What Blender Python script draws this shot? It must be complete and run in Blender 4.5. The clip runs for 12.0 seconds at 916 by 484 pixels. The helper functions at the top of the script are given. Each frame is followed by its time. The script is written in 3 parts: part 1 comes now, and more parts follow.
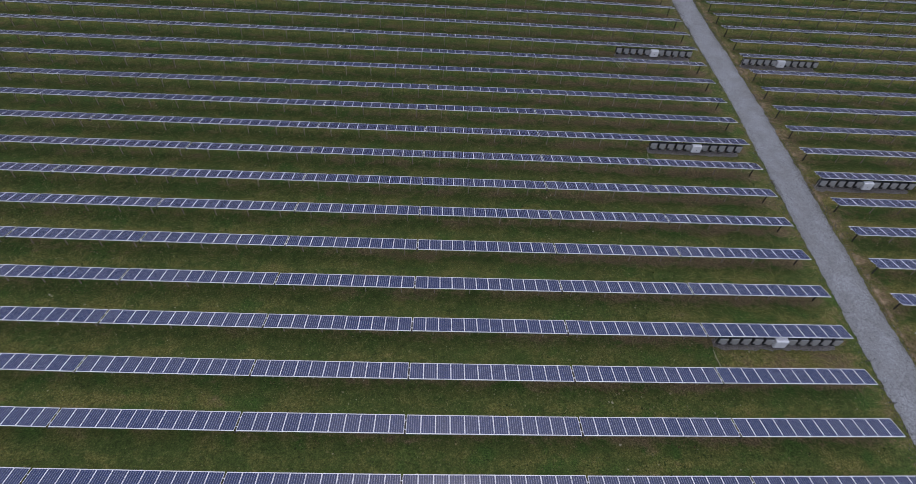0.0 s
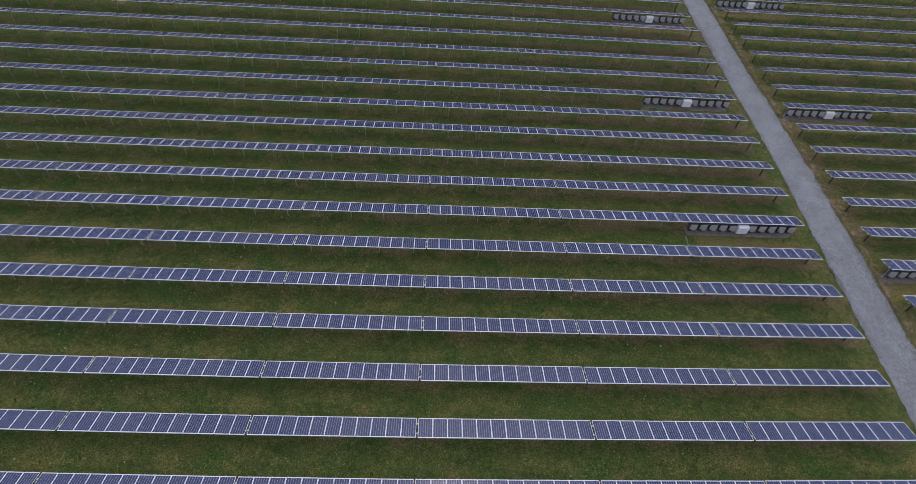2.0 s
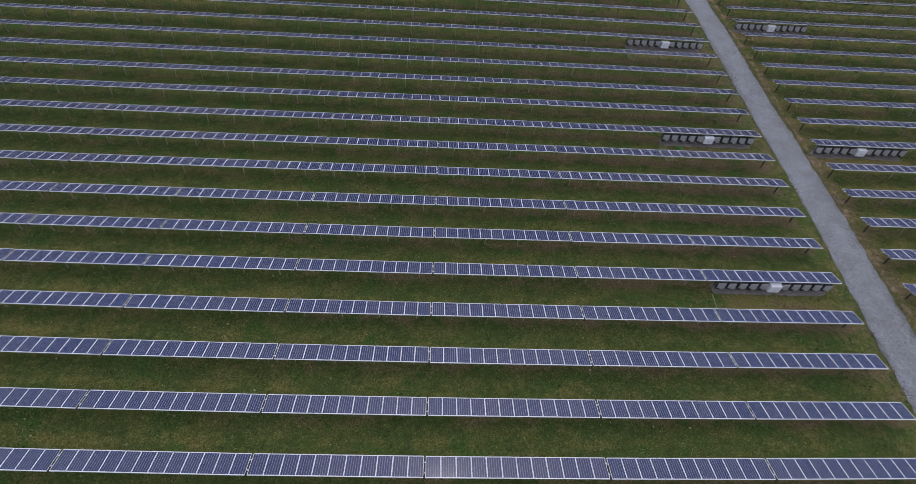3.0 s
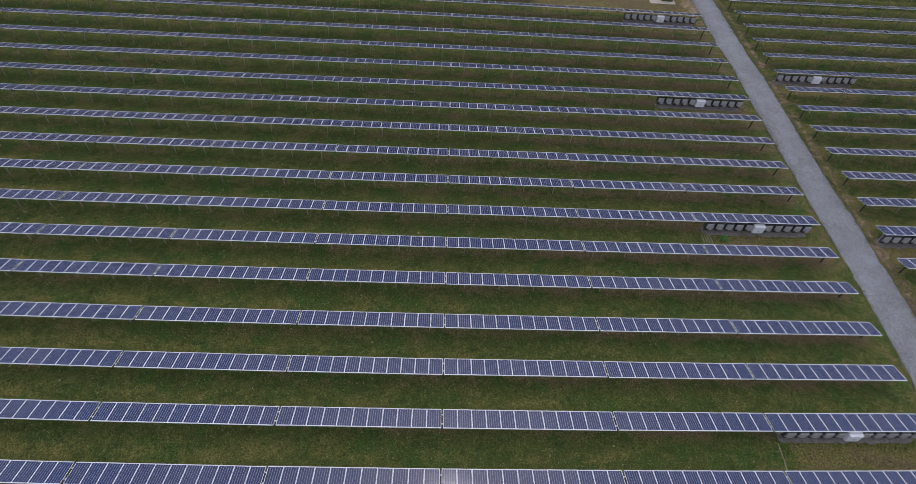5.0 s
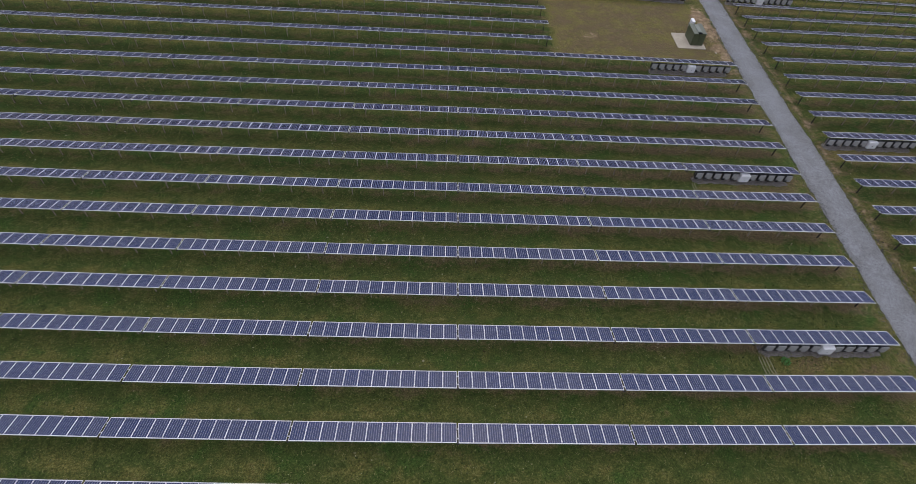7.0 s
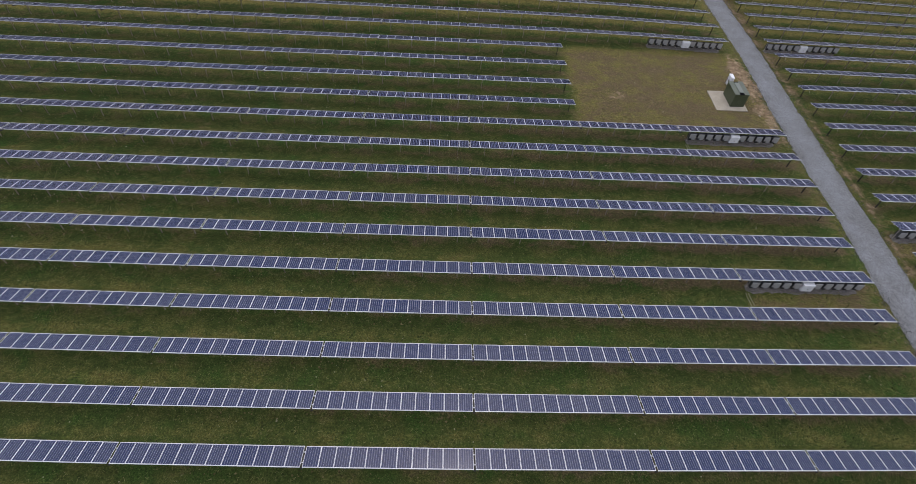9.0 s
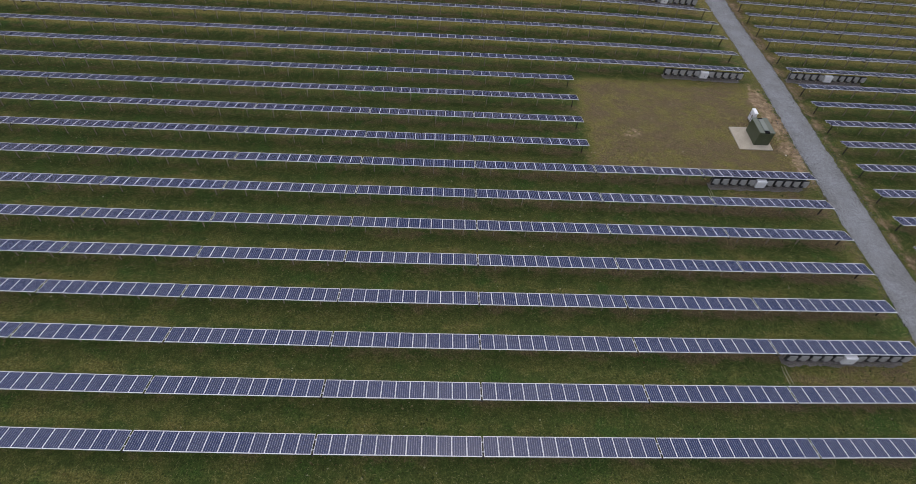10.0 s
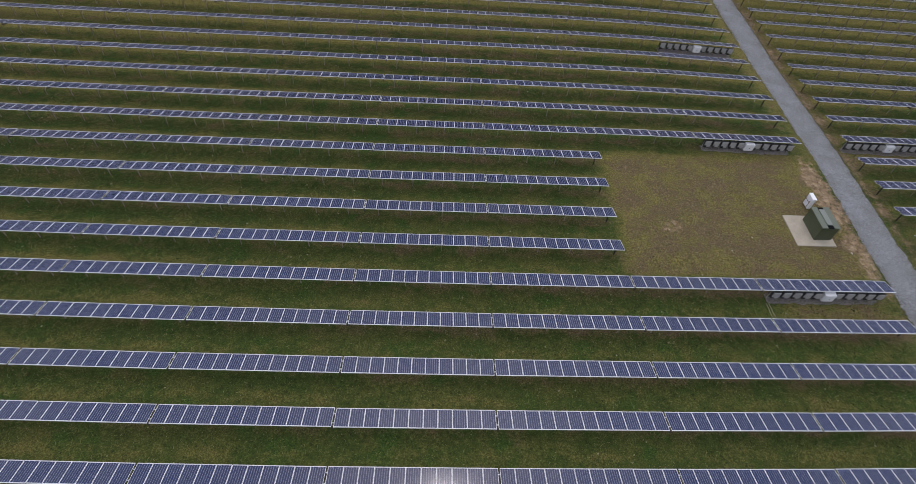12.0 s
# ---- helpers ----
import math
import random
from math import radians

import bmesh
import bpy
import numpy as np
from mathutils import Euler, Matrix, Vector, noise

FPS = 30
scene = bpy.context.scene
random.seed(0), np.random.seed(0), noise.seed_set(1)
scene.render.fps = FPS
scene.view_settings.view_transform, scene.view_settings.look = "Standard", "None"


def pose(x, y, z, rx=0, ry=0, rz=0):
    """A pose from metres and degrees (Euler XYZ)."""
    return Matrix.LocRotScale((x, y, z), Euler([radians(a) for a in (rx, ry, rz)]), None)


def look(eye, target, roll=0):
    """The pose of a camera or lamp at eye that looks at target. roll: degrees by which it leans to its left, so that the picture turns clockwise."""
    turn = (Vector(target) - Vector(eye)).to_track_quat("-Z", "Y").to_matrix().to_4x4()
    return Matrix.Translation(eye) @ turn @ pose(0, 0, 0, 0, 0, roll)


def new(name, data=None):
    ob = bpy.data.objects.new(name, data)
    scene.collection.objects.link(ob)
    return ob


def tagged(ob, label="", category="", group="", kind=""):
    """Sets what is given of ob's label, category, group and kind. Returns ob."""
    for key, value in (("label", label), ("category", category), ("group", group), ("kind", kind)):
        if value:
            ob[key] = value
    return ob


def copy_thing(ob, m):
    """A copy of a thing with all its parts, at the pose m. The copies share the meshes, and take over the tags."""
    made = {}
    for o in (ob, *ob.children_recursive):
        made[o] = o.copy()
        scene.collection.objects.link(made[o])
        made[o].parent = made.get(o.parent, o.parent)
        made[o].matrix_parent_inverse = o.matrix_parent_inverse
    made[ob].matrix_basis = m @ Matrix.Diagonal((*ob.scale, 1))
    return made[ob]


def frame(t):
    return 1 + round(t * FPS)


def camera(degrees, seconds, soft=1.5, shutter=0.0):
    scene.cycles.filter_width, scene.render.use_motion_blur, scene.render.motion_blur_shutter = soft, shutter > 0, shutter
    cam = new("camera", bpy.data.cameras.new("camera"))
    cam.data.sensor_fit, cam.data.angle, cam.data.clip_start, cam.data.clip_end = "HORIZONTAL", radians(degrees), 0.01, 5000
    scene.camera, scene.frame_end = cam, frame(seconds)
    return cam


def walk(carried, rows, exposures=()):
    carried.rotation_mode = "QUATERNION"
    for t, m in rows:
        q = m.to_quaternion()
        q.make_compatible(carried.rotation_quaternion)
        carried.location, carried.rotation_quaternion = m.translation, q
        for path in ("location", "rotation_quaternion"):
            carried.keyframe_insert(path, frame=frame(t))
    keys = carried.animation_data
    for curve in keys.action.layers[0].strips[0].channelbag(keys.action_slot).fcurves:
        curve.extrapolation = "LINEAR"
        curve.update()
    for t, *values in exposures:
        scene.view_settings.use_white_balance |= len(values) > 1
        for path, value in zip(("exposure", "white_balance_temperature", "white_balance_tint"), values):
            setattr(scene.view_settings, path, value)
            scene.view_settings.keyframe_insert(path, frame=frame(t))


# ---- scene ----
EXPOSURES = [(0.0, 0.54, 6400, 17.5), (5.5, 0.54, 6550, 17.5), (7.0, 0.54, 6700, 16), (12.0, 0.52, 6800, 15)]
cam = camera(78.00, 12.0, soft=0.61)
ROWS = [
    (0.0, 0.946, -16.114, 38.678, 42.022, -3.139, -0.320),
    (0.5, 0.778, -12.802, 38.860, 41.785, -3.176, -0.321),
    (1.0, 0.614, -9.594, 38.840, 41.302, -3.136, -0.394),
    (1.5, 0.426, -6.246, 38.915, 41.043, -3.164, -0.385),
    (2.0, 0.186, -2.807, 39.026, 40.965, -3.187, -0.311),
    (2.5, -0.031, 0.551, 39.069, 40.868, -3.176, -0.315),
    (3.0, -0.312, 4.046, 39.182, 40.887, -3.101, -0.277),
    (5.0, -1.134, 17.391, 39.545, 40.625, -2.910, -0.211),
    (5.5, -1.357, 20.619, 39.585, 40.515, -2.875, -0.251),
    (6.0, -1.615, 23.978, 39.630, 40.518, -2.867, -0.328),
    (6.5, -1.866, 27.365, 39.644, 40.439, -2.877, -0.430),
    (7.0, -2.153, 30.877, 39.637, 40.335, -2.899, -0.447),
    (9.0, -3.099, 44.841, 39.981, 40.074, -2.804, -0.330),
    (9.5, -3.355, 48.381, 39.983, 40.002, -2.780, -0.343),
    (10.0, -3.625, 52.094, 39.987, 40.051, -2.796, -0.407),
    (10.5, -3.887, 55.703, 39.876, 39.981, -2.823, -0.494),
    (11.0, -4.159, 59.414, 39.849, 39.955, -2.852, -0.541),
    (11.5, -4.411, 63.002, 39.905, 39.765, -2.844, -0.587),
    (12.0, -4.630, 66.774, 40.027, 39.675, -2.848, -0.523),
]
walk(cam, [(t, pose(*row)) for t, *row in ROWS], EXPOSURES)

# ---- sun and sky: thin overcast, sun ahead of the camera ----
SUN_UP, SUN_TURN = 44.5, -2.5
world = bpy.data.worlds.new("overcast")
scene.world = world
world.use_nodes = True
wn, wl = world.node_tree.nodes, world.node_tree.links
wn.clear()
w_out = wn.new("ShaderNodeOutputWorld")
w_bg = wn.new("ShaderNodeBackground")
w_sky = wn.new("ShaderNodeTexSky")
w_sky.sky_type, w_sky.sun_disc = "NISHITA", False
w_sky.sun_elevation, w_sky.sun_rotation = radians(SUN_UP), radians(-SUN_TURN)
w_sky.air_density, w_sky.dust_density, w_sky.ozone_density = 1.0, 4.0, 1.0
w_co = wn.new("ShaderNodeTexCoord")
w_noise = wn.new("ShaderNodeTexNoise")
w_noise.inputs["Scale"].default_value, w_noise.inputs["Detail"].default_value = 2.6, 5.0
w_ramp = wn.new("ShaderNodeValToRGB")
w_ramp.color_ramp.elements[0].position, w_ramp.color_ramp.elements[0].color = 0.36, (3.1, 3.25, 3.6, 1)
w_ramp.color_ramp.elements[1].position, w_ramp.color_ramp.elements[1].color = 0.66, (5.6, 5.6, 5.8, 1)
w_mix = wn.new("ShaderNodeMixRGB")
w_mix.inputs["Fac"].default_value = 0.82
w_bg.inputs["Strength"].default_value = 0.150
wl.new(w_co.outputs["Generated"], w_noise.inputs["Vector"])
wl.new(w_noise.outputs["Fac"], w_ramp.inputs["Fac"])
wl.new(w_sky.outputs["Color"], w_mix.inputs["Color1"])
wl.new(w_ramp.outputs["Color"], w_mix.inputs["Color2"])
w_sep = wn.new("ShaderNodeSeparateXYZ")
w_up = wn.new("ShaderNodeValToRGB")          # an overcast sky is brightest overhead, and dark over the hills
w_up.color_ramp.elements[0].color, w_up.color_ramp.elements[1].color = (0.13, 0.115, 0.095, 1), (1.20, 1.16, 1.10, 1)
for at, shade in ((0.10, (0.14, 0.128, 0.112)), (0.30, (0.31, 0.35, 0.42)), (0.60, (0.70, 0.78, 0.93))):
    w_up.color_ramp.elements.new(at).color = (*shade, 1)
w_grade = wn.new("ShaderNodeMixRGB")
w_grade.blend_type = "MULTIPLY"
w_grade.inputs["Fac"].default_value = 1.0
wl.new(w_co.outputs["Generated"], w_sep.inputs["Vector"])
wl.new(w_sep.outputs["Z"], w_up.inputs["Fac"])
wl.new(w_mix.outputs["Color"], w_grade.inputs["Color1"])
wl.new(w_up.outputs["Color"], w_grade.inputs["Color2"])
w_side = wn.new("ShaderNodeMath")            # made-up gradient: sky brighter to both sides, to lift the outer panels
w_side.operation = "MULTIPLY"
wl.new(w_sep.outputs["X"], w_side.inputs[0])
wl.new(w_sep.outputs["X"], w_side.inputs[1])
w_lift = wn.new("ShaderNodeMath")
w_lift.operation = "MULTIPLY_ADD"
w_lift.inputs[1].default_value, w_lift.inputs[2].default_value = 1.2, 1.0
wl.new(w_side.outputs[0], w_lift.inputs[0])
w_sided = wn.new("ShaderNodeMixRGB")
w_sided.blend_type = "MULTIPLY"
w_sided.inputs["Fac"].default_value = 1.0
wl.new(w_grade.outputs["Color"], w_sided.inputs["Color1"])
wl.new(w_lift.outputs[0], w_sided.inputs["Color2"])
wl.new(w_sided.outputs["Color"], w_bg.inputs["Color"])
wl.new(w_bg.outputs["Background"], w_out.inputs["Surface"])

sun_data = bpy.data.lights.new("sun", "SUN")
sun_data.energy, sun_data.angle, sun_data.color = 0.07, radians(5), (1.0, 0.98, 0.96)
sun = new("sun", sun_data)
sun.matrix_basis = look((0, 0, 60), (math.sin(radians(-SUN_TURN)) * -50, -50, 60 - 50 * math.tan(radians(SUN_UP))))

# ---- plan, in metres: rows of panels run along x, the camera flies along y ----
PITCH, GAP = 4.103, 0.12
WEST_STEP, EAST_STEP = 1.0285, 1.0134              # module spacing west and east of the middle gap
PANEL_L, TILT, HIGH = 1.63, 15.5, 1.70            # module length, tilt, height of the raised edge
FIRST_ROW, LAST_ROW = -2, 42
TRACK_AT = (-40, 28, 36, 48, 58, 70, 84, 93, 102, 108, 114, 140, 152, 168)
TRACK_WEST = (37.60, 37.65, 37.90, 37.92, 37.60, 37.60, 37.65, 37.40, 37.38, 37.70, 37.95, 38.00, 38.15, 38.35)
TRACK_EAST = (41.30, 41.40, 41.60, 41.60, 41.30, 41.20, 41.10, 41.05, 41.00, 41.25, 41.50, 41.60, 41.80, 42.00)
RIGHT_X = 41.95
INVERTER_ROWS = (2, 8, 13, 18, 23, 28, 33, 38)
CLEARING_ROWS = (24, 25, 26, 27)
RIGHT_INVERTERS = (4, 10, 17, 26)
rng = random.Random(7)


def right_y(i):
    return 11.6 + 4.07 * i if i <= 10 else 52.3 + 3.97 * (i - 10)


# how far each row stands off the even pitch
ROW_SHIFT = (-0.01, -0.02, -0.04, -0.02, 0.07, 0.16, 0.15, 0.17, 0.21, 0.14, 0.05, 0.14, 0.03, -0.01, -0.04, -0.13, -0.16, -0.21, -0.20, -0.21, -0.25, -0.27, -0.22, -0.15, -0.13, -0.12, -0.10, -0.08, -0.07, 0.02, 0.23, 0.30, 0.32)


def row_y(r):
    return PITCH * r + ROW_SHIFT[min(max(r, 0), len(ROW_SHIFT) - 1)]


def lie(x, y):
    """Where a place of the even plan lies on the gently rolling site: x, y and the height of the ground."""
    u, v = np.clip(np.divide(x, 30), -2.4, 1.45), np.clip((np.asarray(y) - 60) / 60, -1.4, 1.8)
    fall = 0.026 * np.clip(np.asarray(x) - 20, 0, 60) * np.clip((np.asarray(y) - 100) / 25, 0, 1.3)      # the far east side drops away
    spot = x + 0.532 * v, y + 0.322 * u * u, -0.270 * u * u + -0.029 * u ** 3 + -0.256 * u * v + -0.535 * v * v - fall
    return Vector([float(c) for c in spot]) if np.ndim(u) == 0 else np.stack(spot, -1)


def lying(x, y, length):
    """The pose of a thing whose length runs east from x, following the ground."""
    a, b = lie(x, y), lie(x + length, y)
    d = b - a
    return Matrix.Translation(a) @ pose(0, 0, 0, 0, -math.degrees(math.atan2(d.z, d.x)), math.degrees(math.atan2(d.y, d.x)))


def track_edges(y):
    """West and east edge of the gravel at y."""
    return float(np.interp(y, TRACK_AT, TRACK_WEST)), float(np.interp(y, TRACK_AT, TRACK_EAST))


def left_tables():
    """West end, module count and module spacing of the tables of one row, from the track to the west."""
    out, x = [], GAP / 2
    for n in (12, 11, 12):
        out.append((x, n, EAST_STEP))
        x += n * EAST_STEP + GAP
    x, n = -GAP / 2, 11
    while x > -104:
        out.append((x - n * WEST_STEP, n, WEST_STEP))
        x -= n * WEST_STEP + GAP
        n = 23 - n
    return out


# ---- materials ----
def material(name):
    m = bpy.data.materials.new(name)
    m.use_nodes = True
    return m, m.node_tree.nodes, m.node_tree.links, m.node_tree.nodes["Principled BSDF"]


def add(nodes, kind, **inputs):
    n = nodes.new("ShaderNode" + kind)
    for key, value in inputs.items():
        n.inputs[key.replace("_", " ")].default_value = value
    return n


def ramp(nodes, *stops):
    r = nodes.new("ShaderNodeValToRGB")
    e = r.color_ramp.elements
    while len(e) < len(stops):
        e.new(0.5)
    for k, (at, colour) in enumerate(stops):
        e[k].position, e[k].color = at, (*colour, 1)
    return r


def mix(nodes, links, fac, a, b, mode="MIX"):
    n = nodes.new("ShaderNodeMixRGB")
    n.blend_type = mode
    for key, value in (("Fac", fac), ("Color1", a), ("Color2", b)):
        if isinstance(value, (int, float)):
            n.inputs[key].default_value = value
        elif isinstance(value, tuple):
            n.inputs[key].default_value = (*value, 1)
        else:
            links.new(value, n.inputs[key])
    return n.outputs["Color"]


def math_node(nodes, links, op, a, b=0.0, c=0.0):
    n = nodes.new("ShaderNodeMath")
    n.operation = op
    for k, value in enumerate((a, b, c)):
        if isinstance(value, (int, float)):
            n.inputs[k].default_value = value
        else:
            links.new(value, n.inputs[k])
    return n.outputs[0]


def plain(name, colour, rough=0.6, metal=0.0, vary=0.25, scale=6.0, bump=0.1):
    """A painted, metal or stone surface with two scales of mottling."""
    m, nodes, links, bsdf = material(name)
    co = nodes.new("ShaderNodeTexCoord")
    big = add(nodes, "TexNoise", Scale=scale * 0.25, Detail=4.0)
    fine = add(nodes, "TexNoise", Scale=scale * 4, Detail=6.0)
    for n in (big, fine):
        links.new(co.outputs["Object"], n.inputs["Vector"])
    tone = math_node(nodes, links, "ADD", big.outputs["Fac"], fine.outputs["Fac"])
    tone = math_node(nodes, links, "MULTIPLY", tone, 0.5)
    r = ramp(nodes, (0.3, tuple(c * (1 - vary) for c in colour)), (0.7, tuple(min(1, c * (1 + vary)) for c in colour)))
    links.new(tone, r.inputs["Fac"])
    links.new(r.outputs["Color"], bsdf.inputs["Base Color"])
    bsdf.inputs["Roughness"].default_value, bsdf.inputs["Metallic"].default_value = rough, metal
    b = add(nodes, "Bump", Strength=bump, Distance=0.01)
    links.new(fine.outputs["Fac"], b.inputs["Height"])
    links.new(b.outputs["Normal"], bsdf.inputs["Normal"])
    return m


def cell_glass():
    """Polycrystalline cells, 6 by 10, under glass; tone differs from module to module."""
    m, nodes, links, bsdf = material("cell_glass")
    uv = nodes.new("ShaderNodeUVMap")
    sep = nodes.new("ShaderNodeSeparateXYZ")
    links.new(uv.outputs["UV"], sep.inputs["Vector"])
    info, geo = nodes.new("ShaderNodeObjectInfo"), nodes.new("ShaderNodeNewGeometry")
    one = math_node(nodes, links, "ADD", info.outputs["Random"], geo.outputs["Random Per Island"])
    one = math_node(nodes, links, "FRACT", math_node(nodes, links, "MULTIPLY", one, 7.31))
    batch = add(nodes, "TexNoise", Scale=0.045, Detail=2.0)       # delivery batches differ in tone
    links.new(geo.outputs["Position"], batch.inputs["Vector"])
    group = nodes.new("ShaderNodeMapRange")
    group.inputs["From Min"].default_value, group.inputs["From Max"].default_value = 0.35, 0.65
    links.new(batch.outputs["Fac"], group.inputs["Value"])
    one = math_node(nodes, links, "ADD", math_node(nodes, links, "MULTIPLY", one, 0.45), math_node(nodes, links, "MULTIPLY", group.outputs["Result"], 0.55))

    def lines(coord, count, half):
        f = math_node(nodes, links, "FRACT", math_node(nodes, links, "MULTIPLY", coord, count))
        f = math_node(nodes, links, "ABSOLUTE", math_node(nodes, links, "SUBTRACT", f, 0.5))
        return math_node(nodes, links, "GREATER_THAN", f, 0.5 - half)

    gaps = math_node(nodes, links, "MAXIMUM", lines(sep.outputs["X"], 6, 0.065), math_node(nodes, links, "MULTIPLY", lines(sep.outputs["Y"], 10, 0.05), 0.08))
    bars = lines(math_node(nodes, links, "ADD", sep.outputs["X"], 1 / 24), 12, 0.05)
    scaled = nodes.new("ShaderNodeVectorMath")
    scaled.operation = "MULTIPLY"
    scaled.inputs[1].default_value = (6, 10, 1)
    links.new(uv.outputs["UV"], scaled.inputs[0])
    voro = add(nodes, "TexVoronoi", Scale=6.0)
    links.new(scaled.outputs[0], voro.inputs["Vector"])
    tone = ramp(nodes, (0.0, (0.004, 0.016, 0.076)), (0.45, (0.010, 0.019, 0.070)), (1.0, (0.031, 0.037, 0.080)))
    links.new(one, tone.inputs["Fac"])
    grain = mix(nodes, links, 0.25, tone.outputs["Color"], voro.outputs["Color"], "OVERLAY")
    col = mix(nodes, links, math_node(nodes, links, "MULTIPLY", bars, 0.26), grain, (0.30, 0.31, 0.36))
    col = mix(nodes, links, math_node(nodes, links, "MULTIPLY", gaps, 0.48), col, (0.38, 0.42, 0.56))
    links.new(col, bsdf.inputs["Base Color"])
    dust = add(nodes, "TexNoise", Scale=3.0, Detail=5.0)
    links.new(uv.outputs["UV"], dust.inputs["Vector"])
    rough = math_node(nodes, links, "MULTIPLY_ADD", dust.outputs["Fac"], 0.08, 0.07)
    links.new(rough, bsdf.inputs["Roughness"])
    bsdf.inputs["IOR"].default_value = 1.50
    bsdf.inputs["Sheen Weight"].default_value, bsdf.inputs["Sheen Roughness"].default_value = 0.14, 0.22     # a film of dust
    bsdf.inputs["Sheen Tint"].default_value = (1.0, 0.90, 0.66, 1)
    return m


def ground_material():
    m, nodes, links, bsdf = material("grass_ground")
    co = nodes.new("ShaderNodeTexCoord")

    def tex(scale, detail=6.0, stretch=(1, 1, 1)):
        mp = nodes.new("ShaderNodeMapping")
        mp.inputs["Scale"].default_value = stretch
        links.new(co.outputs["Object"], mp.inputs["Vector"])
        n = add(nodes, "TexNoise", Scale=scale, Detail=detail, Roughness=0.65)
        links.new(mp.outputs["Vector"], n.inputs["Vector"])
        return n.outputs["Fac"]

    def attr(name):
        a = nodes.new("ShaderNodeAttribute")
        a.attribute_name = name
        return a.outputs["Fac"]

    blades, clumps, patches, broad = tex(8.0, 9.0), tex(1.7, 7.0), tex(0.55, 5.0, (0.6, 1, 1)), tex(0.08, 4.0)
    green = ramp(nodes, (0.36, (0.028, 0.044, 0.011)), (0.50, (0.055, 0.080, 0.019)), (0.64, (0.110, 0.132, 0.038)))
    links.new(math_node(nodes, links, "ADD", math_node(nodes, links, "MULTIPLY", blades, 0.6), math_node(nodes, links, "MULTIPLY", clumps, 0.4)), green.inputs["Fac"])
    straw = ramp(nodes, (0.36, (0.066, 0.050, 0.026)), (0.50, (0.130, 0.097, 0.052)), (0.64, (0.218, 0.165, 0.096)))
    links.new(blades, straw.inputs["Fac"])
    olive = ramp(nodes, (0.36, (0.070, 0.063, 0.018)), (0.50, (0.152, 0.134, 0.038)), (0.64, (0.270, 0.233, 0.082)))
    links.new(blades, olive.inputs["Fac"])
    soil = ramp(nodes, (0.32, (0.120, 0.082, 0.050)), (0.50, (0.270, 0.190, 0.118)), (0.68, (0.400, 0.300, 0.200)))
    links.new(clumps, soil.inputs["Fac"])

    def ragged(mask, noise_out, amount=0.9, sharp=2.2):
        v = math_node(nodes, links, "MULTIPLY_ADD", math_node(nodes, links, "SUBTRACT", noise_out, 0.5), amount * 2, mask)
        v = math_node(nodes, links, "MULTIPLY_ADD", math_node(nodes, links, "SUBTRACT", v, 0.5), sharp, 0.5)
        n = nodes.new("ShaderNodeClamp")
        links.new(v, n.inputs["Value"])
        return n.outputs[0]

    both = math_node(nodes, links, "ADD", math_node(nodes, links, "MULTIPLY", patches, 0.6), math_node(nodes, links, "MULTIPLY", clumps, 0.4))
    col = mix(nodes, links, ragged(math_node(nodes, links, "MULTIPLY", broad, 0.45), patches, 0.8, 1.2), green.outputs["Color"], olive.outputs["Color"])
    lush = ramp(nodes, (0.36, (0.024, 0.046, 0.010)), (0.50, (0.046, 0.088, 0.018)), (0.64, (0.080, 0.132, 0.032)))
    links.new(blades, lush.inputs["Fac"])
    spots = tex(0.30, 3.0)
    col = mix(nodes, links, ragged(math_node(nodes, links, "MULTIPLY", spots, 0.14), spots, 2.2, 1.6), col, lush.outputs["Color"])
    col = mix(nodes, links, ragged(attr("verge"), both, 0.7), col, olive.outputs["Color"])
    col = mix(nodes, links, ragged(attr("dry"), both, 1.5), col, straw.outputs["Color"])
    col = mix(nodes, links, ragged(attr("earth"), both, 1.1, 3.0), col, soil.outputs["Color"])
    grit = ramp(nodes, (0.36, (0.78, 0.78, 0.78)), (0.5, (1.0, 1.0, 1.0)), (0.64, (1.24, 1.23, 1.18)))
    links.new(tex(19.0, 5.0), grit.inputs["Fac"])
    col = mix(nodes, links, 1.0, col, grit.outputs["Color"], "MULTIPLY")
    strands = add(nodes, "TexNoise", Scale=3.4, Detail=5.0, Roughness=0.6, Distortion=1.6)
    links.new(co.outputs["Object"], strands.inputs["Vector"])
    matted = ramp(nodes, (0.36, (0.82, 0.83, 0.83)), (0.5, (0.99, 0.99, 0.99)), (0.66, (1.20, 1.18, 1.13)))
    links.new(strands.outputs["Fac"], matted.inputs["Fac"])
    col = mix(nodes, links, 1.0, col, matted.outputs["Color"], "MULTIPLY")
    links.new(col, bsdf.inputs["Base Color"])
    bsdf.inputs["Roughness"].default_value = 0.95
    bsdf.inputs["Specular IOR Level"].default_value = 0.15
    b = add(nodes, "Bump", Strength=1.0, Distance=0.05)
    links.new(math_node(nodes, links, "ADD", blades, clumps), b.inputs["Height"])
    links.new(b.outputs["Normal"], bsdf.inputs["Normal"])
    return m


